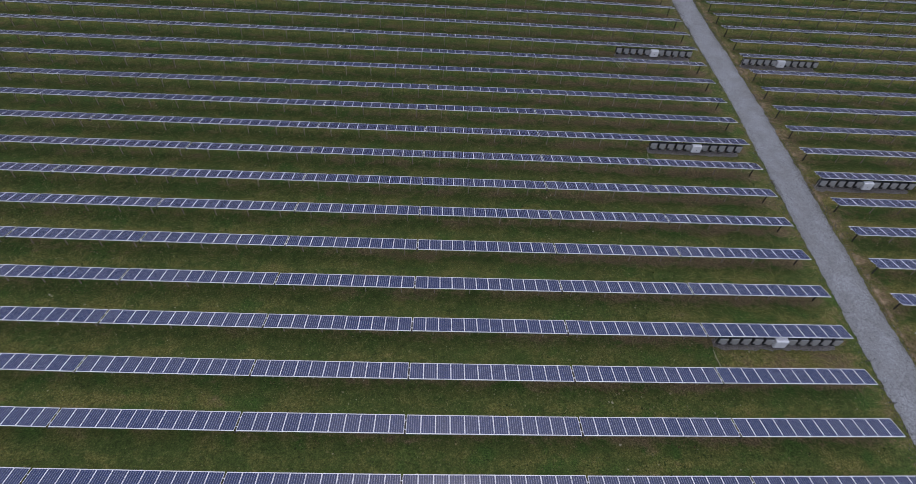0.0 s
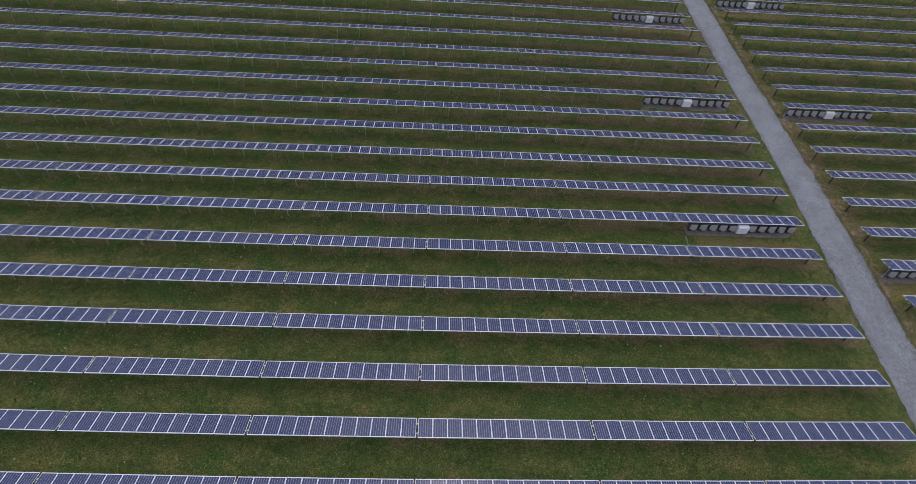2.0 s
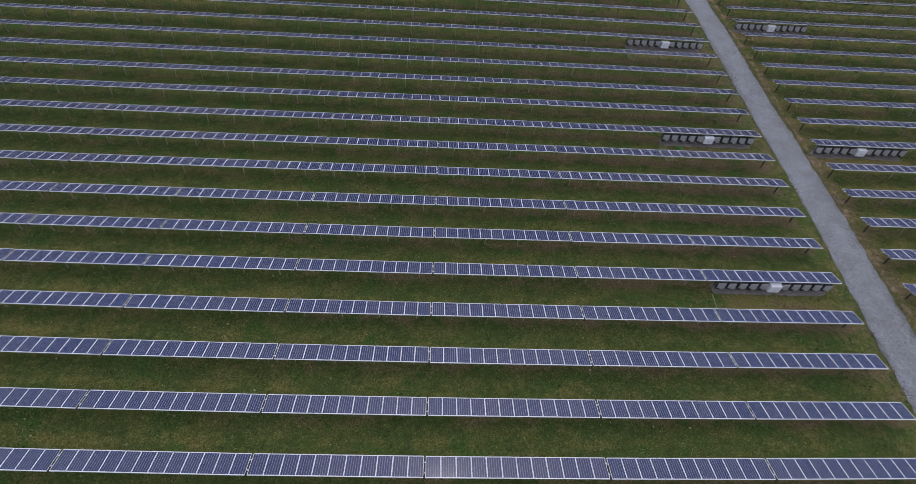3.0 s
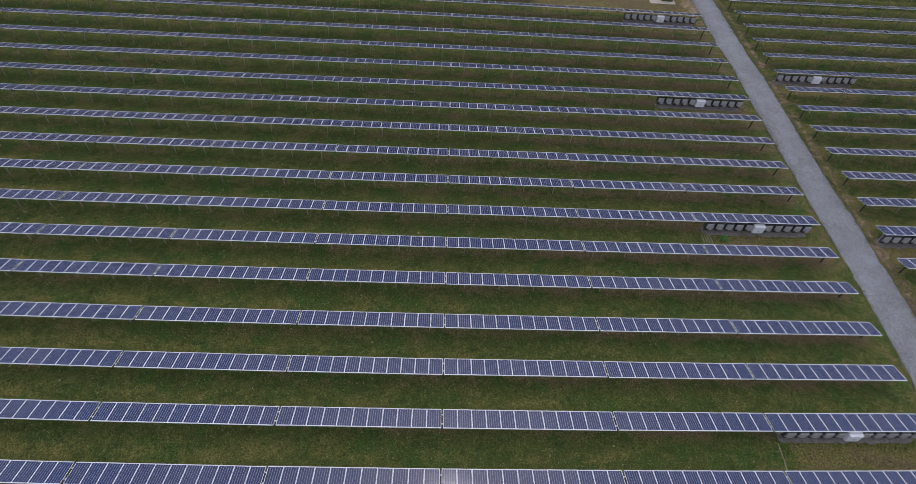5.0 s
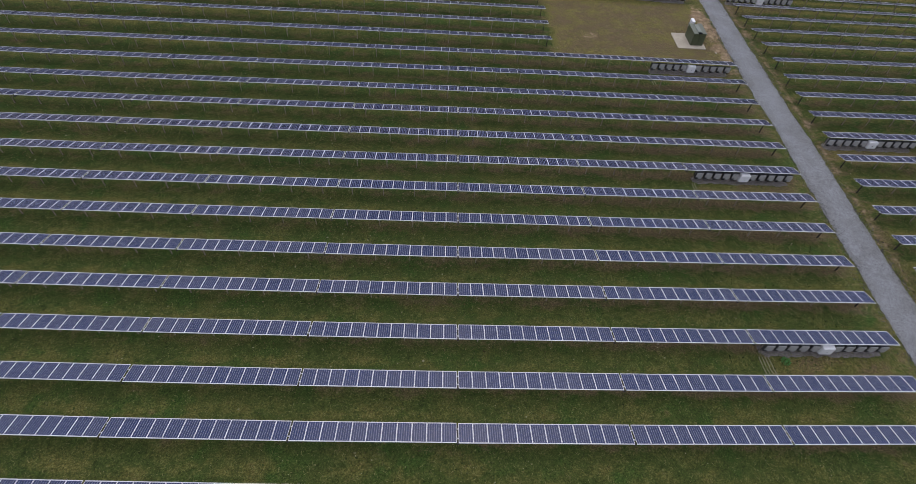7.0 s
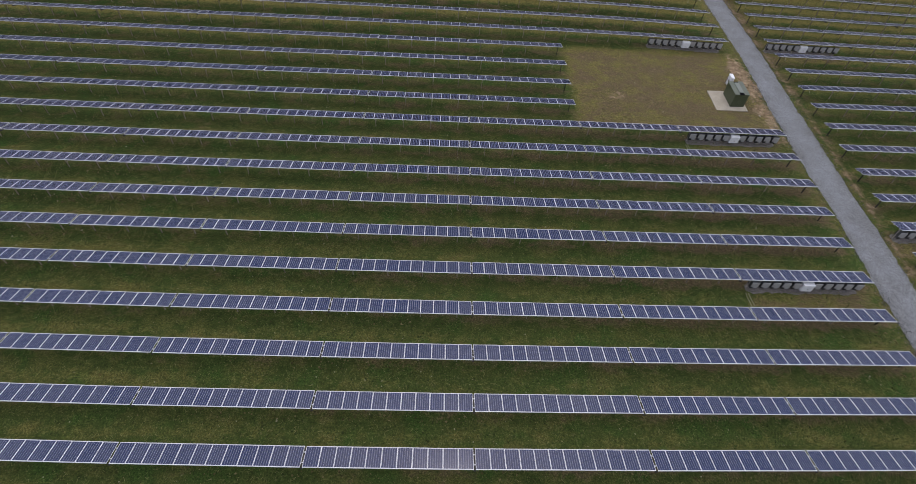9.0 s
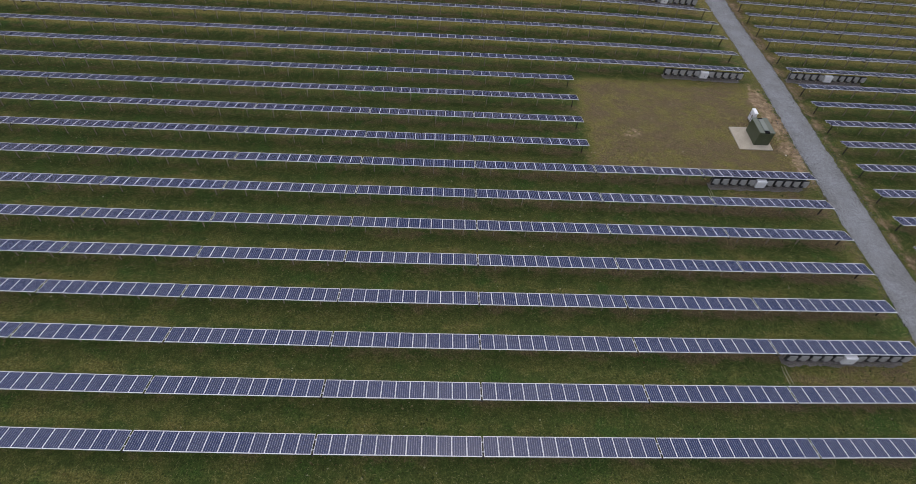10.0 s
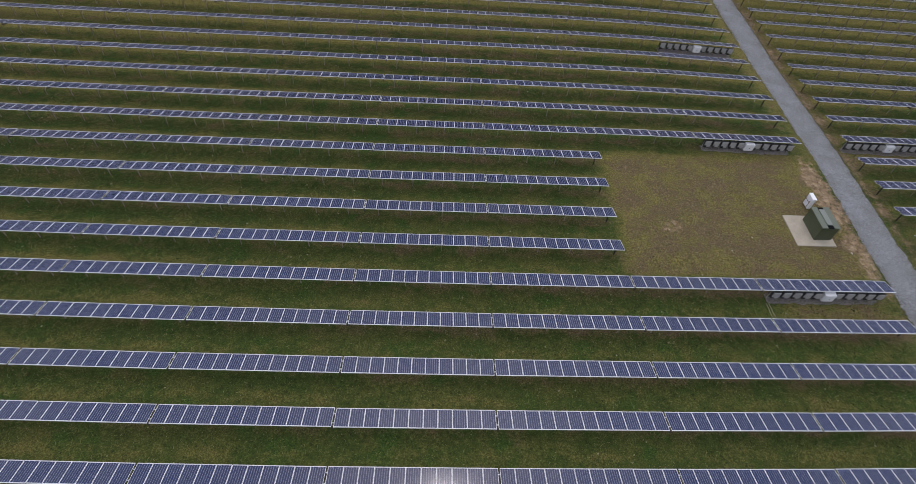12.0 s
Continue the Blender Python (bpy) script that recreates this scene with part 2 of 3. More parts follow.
def gravel_material(name, dark, mid, light):
    m, nodes, links, bsdf = material(name)
    co = nodes.new("ShaderNodeTexCoord")
    stones = add(nodes, "TexVoronoi", Scale=14.0)
    fine = add(nodes, "TexNoise", Scale=7.0, Detail=8.0, Roughness=0.7)
    big = add(nodes, "TexNoise", Scale=0.5, Detail=4.0)
    for n in (stones, fine, big):
        links.new(co.outputs["Object"], n.inputs["Vector"])
    r = ramp(nodes, (0.30, dark), (0.47, mid), (0.75, light))
    links.new(fine.outputs["Fac"], r.inputs["Fac"])
    grey = nodes.new("ShaderNodeRGBToBW")
    links.new(stones.outputs["Color"], grey.inputs["Color"])
    col = mix(nodes, links, 0.35, r.outputs["Color"], grey.outputs[0], "OVERLAY")
    r2 = ramp(nodes, (0.35, (0.82, 0.80, 0.78)), (0.65, (1.0, 1.0, 1.0)))
    links.new(big.outputs["Fac"], r2.inputs["Fac"])
    col = mix(nodes, links, 1.0, col, r2.outputs["Color"], "MULTIPLY")
    links.new(col, bsdf.inputs["Base Color"])
    bsdf.inputs["Roughness"].default_value = 0.9
    coarse = add(nodes, "TexNoise", Scale=3.2, Detail=7.0, Roughness=0.75)
    links.new(co.outputs["Object"], coarse.inputs["Vector"])
    r3 = ramp(nodes, (0.34, (0.78, 0.78, 0.78)), (0.43, (0.96, 0.96, 0.96)), (0.66, (1.12, 1.12, 1.12)))
    links.new(coarse.outputs["Fac"], r3.inputs["Fac"])
    col = mix(nodes, links, 1.0, col, r3.outputs["Color"], "MULTIPLY")
    links.new(col, bsdf.inputs["Base Color"])
    b = add(nodes, "Bump", Strength=0.6, Distance=0.03)
    links.new(stones.outputs["Distance"], b.inputs["Height"])
    links.new(b.outputs["Normal"], bsdf.inputs["Normal"])
    return m


GLASS = cell_glass()
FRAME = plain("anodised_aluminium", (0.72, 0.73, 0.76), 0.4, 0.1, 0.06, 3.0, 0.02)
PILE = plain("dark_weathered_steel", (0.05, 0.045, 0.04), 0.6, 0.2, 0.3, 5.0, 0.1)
STEEL = plain("galvanised_steel", (0.44, 0.40, 0.33), 0.6, 0.0, 0.3, 5.0, 0.1)
RUST = plain("weathered_steel", (0.31, 0.25, 0.19), 0.7, 0.0, 0.35, 5.0, 0.1)
GROUND = ground_material()
TRACK = gravel_material("track_gravel", (0.124, 0.131, 0.134), (0.210, 0.222, 0.228), (0.298, 0.312, 0.319))
CHIPS = gravel_material("bed_gravel", (0.075, 0.066, 0.060), (0.165, 0.149, 0.137), (0.30, 0.277, 0.26))
# the frame aluminium again, with the shade beside the modules put into its colour
SHADED_SIDE = plain("shaded_frame_side", (0.07, 0.07, 0.075), 0.5, 0.2, 0.15, 3.0, 0.02)
SPECKS = plain("dark_stone", (0.075, 0.073, 0.07), 0.9, 0.0, 0.4)
INVERTER = plain("inverter_grey", (0.39, 0.39, 0.38), 0.5, 0.0, 0.12)
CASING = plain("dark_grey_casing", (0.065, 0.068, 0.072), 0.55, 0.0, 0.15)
DARK = plain("dark_plastic", (0.012, 0.012, 0.013), 0.9, 0.0, 0.2)
DARK.node_tree.nodes["Principled BSDF"].inputs["Specular IOR Level"].default_value = 0.05
WHITE = plain("white_enamel", (0.84, 0.85, 0.86), 0.45, 0.0, 0.06)
GREEN = plain("green_paint", (0.072, 0.088, 0.046), 0.5, 0.0, 0.18, 3.0)
STRIP = plain("pale_green_paint", (0.20, 0.225, 0.19), 0.5, 0.0, 0.12, 3.0)
ROOF = plain("grey_green_paint", (0.125, 0.145, 0.105), 0.5, 0.0, 0.12, 3.0)
TIMBER = plain("brown_timber", (0.24, 0.19, 0.15), 0.8, 0.0, 0.3)
STRAW = plain("worn_turf", (0.22, 0.215, 0.13), 0.95, 0.0, 0.4)
LEAF = plain("weed_leaf", (0.08, 0.23, 0.05), 0.6, 0.0, 0.3)
WOODS = plain("distant_woods", (0.045, 0.058, 0.035), 0.95, 0.0, 0.4, 0.08)
CONCRETE = plain("concrete", (0.43, 0.385, 0.30), 0.9, 0.0, 0.22, 4.0, 0.3)


# ---- mesh helpers ----
def box(bm, x0, x1, y0, y1, z0, z1, slot=0, m=None):
    made = bmesh.ops.create_cube(bm, size=1.0)["verts"]
    t = Matrix.Translation(((x0 + x1) / 2, (y0 + y1) / 2, (z0 + z1) / 2)) @ Matrix.Diagonal((x1 - x0, y1 - y0, z1 - z0, 1))
    bmesh.ops.transform(bm, matrix=(m @ t) if m else t, verts=made)
    for f in {f for v in made for f in v.link_faces}:
        f.material_index = slot
    return made


def finish(name, bm, *mats):
    me = bpy.data.meshes.new(name)
    bm.to_mesh(me)
    bm.free()
    for mat in mats:
        me.materials.append(mat)
    return me


def part(name, data, parent, m=None, label=""):
    """Links a mesh as one part under a thing or a part."""
    ob = new(name, data)
    ob.parent = parent
    if m is not None:
        ob.matrix_basis = m
    return tagged(ob, label=label)


def thing(name, m, label, category, group="", kind=""):
    ob = new(name)
    ob.empty_display_size = 0.2
    ob.matrix_basis = m
    return tagged(ob, label, category, group, kind)


def panel_mesh(width):
    """One framed module, its upper face at z = 0, raised edge at y = 0, running down to y = PANEL_L."""
    bm = bmesh.new()
    lay = bm.loops.layers.uv.new("UVMap")
    w, l, t, rim, side, drop = width / 2, PANEL_L, 0.04, 0.056, 0.027, 0.004
    outer = [(-w, 0), (w, 0), (w, l), (-w, l)]
    inner = [(-w + side, rim), (w - side, rim), (w - side, l - rim), (-w + side, l - rim)]
    top = [bm.verts.new((x, y, 0)) for x, y in outer]
    rimv = [bm.verts.new((x, y, 0)) for x, y in inner]
    pane = [bm.verts.new((x, y, -drop)) for x, y in inner]
    low = [bm.verts.new((x, y, -t)) for x, y in outer]
    for k in range(4):
        j = (k + 1) % 4
        bm.faces.new((top[k], top[j], rimv[j], rimv[k]))
        bm.faces.new((rimv[k], rimv[j], pane[j], pane[k]))
        # raised edge keeps the bright frame; the other sides get the painted-dark copy
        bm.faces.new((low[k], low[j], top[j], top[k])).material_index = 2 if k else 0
    glass = bm.faces.new(pane)
    glass.material_index = 1
    for loop, c in zip(glass.loops, ((0, 0), (1, 0), (1, 1), (0, 1))):
        loop[lay].uv = c
    bm.faces.new(low[::-1])
    return finish("panel", bm, FRAME, GLASS, SHADED_SIDE)


def purlin_mesh(n, step):
    bm = bmesh.new()
    box(bm, 0.01, n * step + GAP - 0.01, -0.03, 0.03, -0.04, 0.04)
    return finish("purlin", bm, FRAME)


def post_mesh(height):
    """A rolled C-section pile."""
    bm = bmesh.new()
    box(bm, -0.032, 0.032, -0.05, -0.044, -0.1, height)
    box(bm, -0.032, -0.026, -0.044, 0.05, -0.1, height)
    box(bm, 0.026, 0.032, -0.044, 0.05, -0.1, height)
    return finish("post", bm, RUST)


def end_post_mesh(height):
    """The heavier pile at the end of a row beside the track."""
    bm = bmesh.new()
    box(bm, -0.036, 0.036, 0.047, 0.055, -0.1, height)
    box(bm, -0.036, -0.028, -0.055, 0.047, -0.1, height)
    box(bm, 0.028, 0.036, -0.055, 0.047, -0.1, height)
    return finish("post", bm, PILE)


def bar_mesh(name, length, w=0.03, mat=None):
    bm = bmesh.new()
    box(bm, -w, w, 0, length, -w, w)
    return finish(name, bm, mat or STEEL)


slope = radians(TILT)
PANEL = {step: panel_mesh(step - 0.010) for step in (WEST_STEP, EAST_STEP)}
PURLIN = {(n, step): purlin_mesh(n, step) for n in (11, 12) for step in (WEST_STEP, EAST_STEP)}
POST_Y = 0.80
POST_TOP = HIGH - POST_Y * math.tan(slope) - 0.16
END_Y, END_IN = 0.80, {"west": 0.75, "east": 0.45}
END_POST = end_post_mesh(HIGH - END_Y * math.tan(slope) - 0.13)
POST, RAFTER = post_mesh(POST_TOP), bar_mesh("rafter", 1.30, 0.035)
# made-up bar, coloured dark so that the gap between tables looks shaded
JOINT_SHADE_BAR = bar_mesh("rafter", 1.56, GAP / 2 + 0.01, PILE)
BRACE_LEN = 0.85
BRACE = bar_mesh("brace", BRACE_LEN, 0.016)


def on_slope(x, along, off):
    """A pose on the tilted plane, along metres down from the raised edge."""
    return pose(x, 0, HIGH) @ pose(0, 0, 0, -TILT) @ pose(0, along, off)


def table_parts(n, spacing, reach, end):
    """Name, mesh and pose of every part of a table of n modules; origin on the ground at its west end."""
    out = []
    for k in range(n):
        out.append(("panel", PANEL[spacing], on_slope((k + 0.5) * spacing, 0, 0)))
    for along in (0.42, 1.20):
        out.append(("purlin", PURLIN[n, spacing], on_slope(reach, along, -0.085)))
    # an added dark bar below the joint stands in for shade in the gap
    out.append(("rafter", JOINT_SHADE_BAR, on_slope(reach + GAP / 2 if reach else n * spacing + GAP / 2, 0.035, -0.20)))
    step = 2.98 * spacing / EAST_STEP
    first = (n * spacing - 3 * step) / 2
    for k in range(4):
        x = first + k * step
        if (end == "west" and k == 0) or (end == "east" and k == 3):
            out.append(("post", END_POST, pose(END_IN[end] if k == 0 else n * spacing - END_IN[end], END_Y, 0)))
        else:
            out.append(("post", POST, pose(x, POST_Y, 0)))
        out.append(("rafter", RAFTER, on_slope(x, 0.17, -0.162)))
    for k in range(4):
        x = first + k * step
        out.append(("brace", BRACE, pose(x + 0.05, POST_Y + 0.05, 0.62, 54)))
    return out


def joined(name, pieces, mats):
    """One mesh from many (mesh, pose) pairs."""
    vs, loops, starts, totals, slots, uvs, n_v, n_l = [], [], [], [], [], [], 0, 0
    cache = {}
    for me, m in pieces:
        if me.name not in cache:
            v = np.empty(len(me.vertices) * 3)
            me.vertices.foreach_get("co", v)
            li = np.empty(len(me.loops), int)
            me.loops.foreach_get("vertex_index", li)
            st, tot, sl = (np.empty(len(me.polygons), int) for _ in range(3))
            me.polygons.foreach_get("loop_start", st)
            me.polygons.foreach_get("loop_total", tot)
            me.polygons.foreach_get("material_index", sl)
            uv = np.zeros(len(me.loops) * 2)
            if me.uv_layers:
                me.uv_layers[0].data.foreach_get("uv", uv)
            remap = np.array([mats.index(x) for x in me.materials])
            cache[me.name] = (np.c_[v.reshape(-1, 3), np.ones(len(v) // 3)], li, st, tot, remap[sl], uv)
        v, li, st, tot, sl, uv = cache[me.name]
        vs.append((v @ np.array(m).T)[:, :3])
        loops.append(li + n_v)
        starts.append(st + n_l)
        totals.append(tot)
        slots.append(sl)
        uvs.append(uv)
        n_v += len(v)
        n_l += len(li)
    me = bpy.data.meshes.new(name)
    me.vertices.add(n_v)
    me.vertices.foreach_set("co", np.concatenate(vs).ravel())
    me.loops.add(n_l)
    me.loops.foreach_set("vertex_index", np.concatenate(loops))
    st = np.concatenate(starts)
    me.polygons.add(len(st))
    me.polygons.foreach_set("loop_start", st)
    for x in mats:
        me.materials.append(x)
    me.polygons.foreach_set("material_index", np.concatenate(slots))
    me.polygons.foreach_set("use_smooth", np.zeros(len(st), bool))
    me.uv_layers.new(name="UVMap").data.foreach_set("uv", np.concatenate(uvs))
    me.update(calc_edges=True)
    me.validate()
    return me


# ---- ground: one sheet to the horizon ----
def spaced(lo, hi, step, far):
    core = list(np.arange(lo, hi + step / 2, step))
    out, s = [], step
    x = hi
    while x < far:
        s *= 1.5
        x += s
        out.append(x)
    back, s, x = [], step, lo
    while x > -far:
        s *= 1.5
        x -= s
        back.append(x)
    return np.array(back[::-1] + core + out)


def swell(x, y):
    return 0.05 * noise.noise(Vector((x * 0.07, y * 0.07, 0.3))) + 0.02 * noise.noise(Vector((x * 0.5, y * 0.5, 2.0)))


def build_ground():
    xs, ys = spaced(-100, 100, 1.0, 2500), spaced(-30, 190, 0.4, 2500)
    gx, gy = np.meshgrid(xs, ys)
    z = np.array([swell(x, y) if abs(x) < 110 and -40 < y < 200 else 0.0 for x, y in zip(gx.ravel(), gy.ravel())])
    flat = (np.abs(gx.ravel() - 33) < 5) & (np.abs(gy.ravel() - 103) < 5)
    z[flat] = 0
    nx, ny = len(xs), len(ys)
    idx = np.arange(nx * ny).reshape(ny, nx)
    faces = np.stack([idx[:-1, :-1], idx[:-1, 1:], idx[1:, 1:], idx[1:, :-1]], -1).reshape(-1, 4)
    me = bpy.data.meshes.new("ground")
    spots = lie(gx.ravel(), gy.ravel())
    spots[:, 2] += z
    me.from_pydata(spots.tolist(), [], faces.tolist())
    x, y = gx.ravel(), gy.ravel()
    # thin, dry growth under the tables
    left_rows = np.array([row_y(r) for r in range(-3, 45)])
    near = left_rows[np.abs(y[:, None] - 0.85 - left_rows[None]).argmin(1)]
    right_rows = np.array([right_y(i) for i in range(-3, 42)])
    pick = np.abs(y[:, None] - 0.85 - right_rows[None]).argmin(1)
    near = np.where(x < 39.5, near, right_rows[pick])
    off = y - near - 0.95
    inside = (y > -12) & (y < 172) & ((x < 36.2) | (x > 41.8))
    clearing = np.clip((x - 11.6) / 2.5, 0, 1) * np.clip((37.4 - x) / 1.0, 0, 1) * np.clip((y - 23 * PITCH - 1.9) / 1.2, 0, 1) * np.clip((28 * PITCH - 0.3 - y) / 1.6, 0, 1)
    dry = np.clip(1.15 - np.abs(off) / 1.15, 0, 1) * (0.50 + 0.28 * np.clip((x - 5) / 20, 0, 1) * np.clip((115 - y) / 20, -1, 1)) * inside * (1 - clearing)
    dry *= np.where(x > 39.5, 0.55, 1 - 0.45 * np.clip((-4 - x) / 14, 0, 1))          # thinner towards the west and across the track
    turf = 0 * x
    for sx, spots_y in ((30.6, [row_y(r) for r in INVERTER_ROWS]), (47.4, [right_y(i) for i in RIGHT_INVERTERS])):
        for sy in spots_y:              # worn turf in front of each inverter rack
            worn = np.clip(1.2 - np.abs(x - sx) / 6.2, 0, 0.5) * np.clip(2.0 - np.abs(y - sy + 1.1) / 0.75, 0, 1)
            dry = np.maximum(dry, worn * 0.9)
            turf = np.maximum(turf, worn)
    sides = np.array([track_edges(v) for v in y])
    edge = np.minimum(np.abs(x - sides[:, 0] + 0.2), np.abs(x - sides[:, 1] - 0.2))
    verge = np.clip(1.2 - edge / 1.6, 0, 1) * 0.40
    dry = np.maximum(dry, np.clip(1.3 - np.abs(x - sides[:, 1] - 0.8) / 1.4, 0, 1) * 0.62 * (x > sides[:, 1]))
    dry = np.maximum(dry, np.clip(1.2 - np.abs(x - sides[:, 0] + 0.5) / 0.9, 0, 1) * 0.36 * (x < sides[:, 0]))
    verge = np.maximum(verge, clearing * 1.0)
    verge = np.maximum(verge, turf * 1.3)
    # sunny alley between rows: its extra brightness is painted as paler olive
    alley = np.abs((y - near - 2.8 + PITCH / 2) % PITCH - PITCH / 2)
    verge = np.maximum(verge, np.clip(1.25 - alley / 0.9, 0, 1) * (0.30 + 0.26 * np.clip((y - 90) / 30, 0, 1)) * inside * (1 - clearing))
    verge = verge + 0.42 * np.clip((y - 108) / 30, 0, 1)          # drier pasture further on and across the track
    verge = verge + (0.10 + 0.16 * np.clip((95 - y) / 30, 0, 1)) * (x > sides[:, 1]) + 0.10 * np.clip((-10 - x) / 20, 0, 1)
    earth = np.exp(-(((x - 36.4 + 0.06 * (y - 109)) / 1.25) ** 2 + ((y - 109.0) / 5.4) ** 4)) * 1.1
    earth = np.maximum(earth, np.exp(-(((x - 36.5) / 1.15) ** 2 + ((y - 100.5) / 7.0) ** 2)) * 0.78)
    earth = np.maximum(earth, clearing * 0.10)
    earth = np.maximum(earth, np.clip(1.2 - np.abs(x - sides[:, 1] - 0.7) / 1.1, 0, 1) * 0.46 * (x > sides[:, 1]))
    earth = np.maximum(earth, np.exp(-(((x - 18.2) / 1.6) ** 2 + ((y - 103.0) / 1.2) ** 2)) * 0.55)
    dry = np.maximum(dry, clearing * 0.58)
    for name, values in (("dry", dry), ("verge", verge), ("earth", earth)):
        me.attributes.new(name, "FLOAT", "POINT").data.foreach_set("value", values.astype(np.float32))
    me.materials.append(GROUND)
    me.polygons.foreach_set("use_smooth", np.ones(len(me.polygons), bool))
    return tagged(new("ground", me), "damp green grass with dry brown strips under the panels", "grass", kind="structure")


build_ground()


def build_hills():
    """Low wooded hills that close the horizon all round."""
    bm = bmesh.new()
    rings = []
    for k in range(360):
        a = 2 * math.pi * k / 360
        c, s_ = math.cos(a), math.sin(a)
        top = 52 + 22 * noise.noise(Vector((c * 2.2, s_ * 2.2, 1))) + 7 * noise.noise(Vector((c * 14, s_ * 14, 3))) + 3 * noise.noise(Vector((c * 60, s_ * 60, 5)))
        rings.append([bm.verts.new((r * c, 60 + r * s_, z)) for r, z in ((640, -4), (690, top * 0.45), (760, top * 0.85), (860, top), (1100, -4))])
    for k in range(360):
        p, q = rings[k], rings[(k + 1) % 360]
        for j in range(4):
            bm.faces.new((p[j], q[j], q[j + 1], p[j + 1])).smooth = True
    return tagged(new("backdrop", finish("backdrop", bm, WOODS)), "dark wooded hills along the horizon", "hills", kind="structure")


build_hills()


def build_track():
    """Gravel track, slightly crowned, its edges wandering into the grass."""
    bm = bmesh.new()
    rows = []
    for k in range(2600):
        y = -40 + k * 0.125
        def wander(seed, side):
            return side * (0.16 * noise.noise(Vector((y * 0.15, seed, 0))) + 0.12 * noise.noise(Vector((y * 0.9, seed, 4))) + 0.10 * noise.noise(Vector((y * 2.3, seed, 9))) + 0.09 * noise.noise(Vector((y * 6.1, seed, 2))))
        l, r = track_edges(y)
        l, r = l + wander(1.5, 1), r + wander(7.5, 1)
        line = []
        for f in (0, 0.06, 0.25, 0.5, 0.75, 0.94, 1):
            x = l + (r - l) * f
            z = swell(x, y) + (0.012 if f in (0, 1) else 0.045 + 0.03 * (1 - abs(f - 0.5) * 2))
            line.append(bm.verts.new(lie(x, y) + Vector((0, 0, z))))
        rows.append(line)
    for a, b in zip(rows, rows[1:]):
        for k in range(6):
            bm.faces.new((a[k], a[k + 1], b[k + 1], b[k])).smooth = True
    return tagged(new("track", finish("track", bm, TRACK)), "grey crushed-stone track through the solar farm", "track", kind="structure")


build_track()

# ---- the rows of panel tables ----
near_tables, far_pieces = [], []
for row in range(FIRST_ROW, LAST_ROW + 1):
    y = row_y(row)
    for x, n, spacing in left_tables():
        if row in CLEARING_ROWS and x > 12.3:
            continue
        near_tables.append((x, y, n, spacing, -GAP, "east" if x > 20 or (row in CLEARING_ROWS and x > 0) else ""))
for i in range(-3, 42):
    x = RIGHT_X
    for k in range(5):
        n = 12 if k % 2 == 0 else 11
        near_tables.append((x, right_y(i), n, EAST_STEP, 0.0, "west" if k == 0 else ""))
        x += n * EAST_STEP + GAP


def close(t):
    """How far a table lies from the flight's line over the field."""
    x, y = t[:2]
    return math.hypot(max(abs(x + 5.5 - 3) - 30, 0), max(20 - y, y - 105, 0) * 0.8)


near_tables.sort(key=lambda t: (close(t), t[1], t[0]))
PROTO = {}
for count, (x, y, n, spacing, reach, end) in enumerate(near_tables):
    at = lying(x, y, n * spacing) @ pose(0, 0, 0, rng.gauss(0, 0.10), rng.gauss(0, 0.04), rng.gauss(0, 0.04))
    if count < 255:
        if (n, spacing, reach, end) not in PROTO:
            PROTO[n, spacing, reach, end] = thing("solar_table", at, "table of %s blue framed solar panels on steel posts" % ("twelve" if n == 12 else "eleven"), "solar panels", "rows of solar panels")
            for name, me, m in table_parts(n, spacing, reach, end):
                part(name, me, PROTO[n, spacing, reach, end], m)
            ob = PROTO[n, spacing, reach, end]
        else:
            ob = copy_thing(PROTO[n, spacing, reach, end], at)
        for child in ob.children:
            if child.name.startswith("panel"):
                child.matrix_basis = child.matrix_basis @ pose(0, 0, 0, rng.gauss(0, 0.10), rng.gauss(0, 0.14), 0)
    else:
        for name, me, m in table_parts(n, spacing, reach, end):
            if name == "panel":
                m = m @ pose(0, 0, 0, rng.gauss(0, 0.10), rng.gauss(0, 0.14), 0)
            far_pieces.append((me, at @ m))
tagged(new("distant_solar_tables", joined("distant_solar_tables", far_pieces, [FRAME, GLASS, STEEL, SHADED_SIDE, PILE, RUST])), "further rows of blue solar panels on steel posts", "solar panels", kind="stuff")


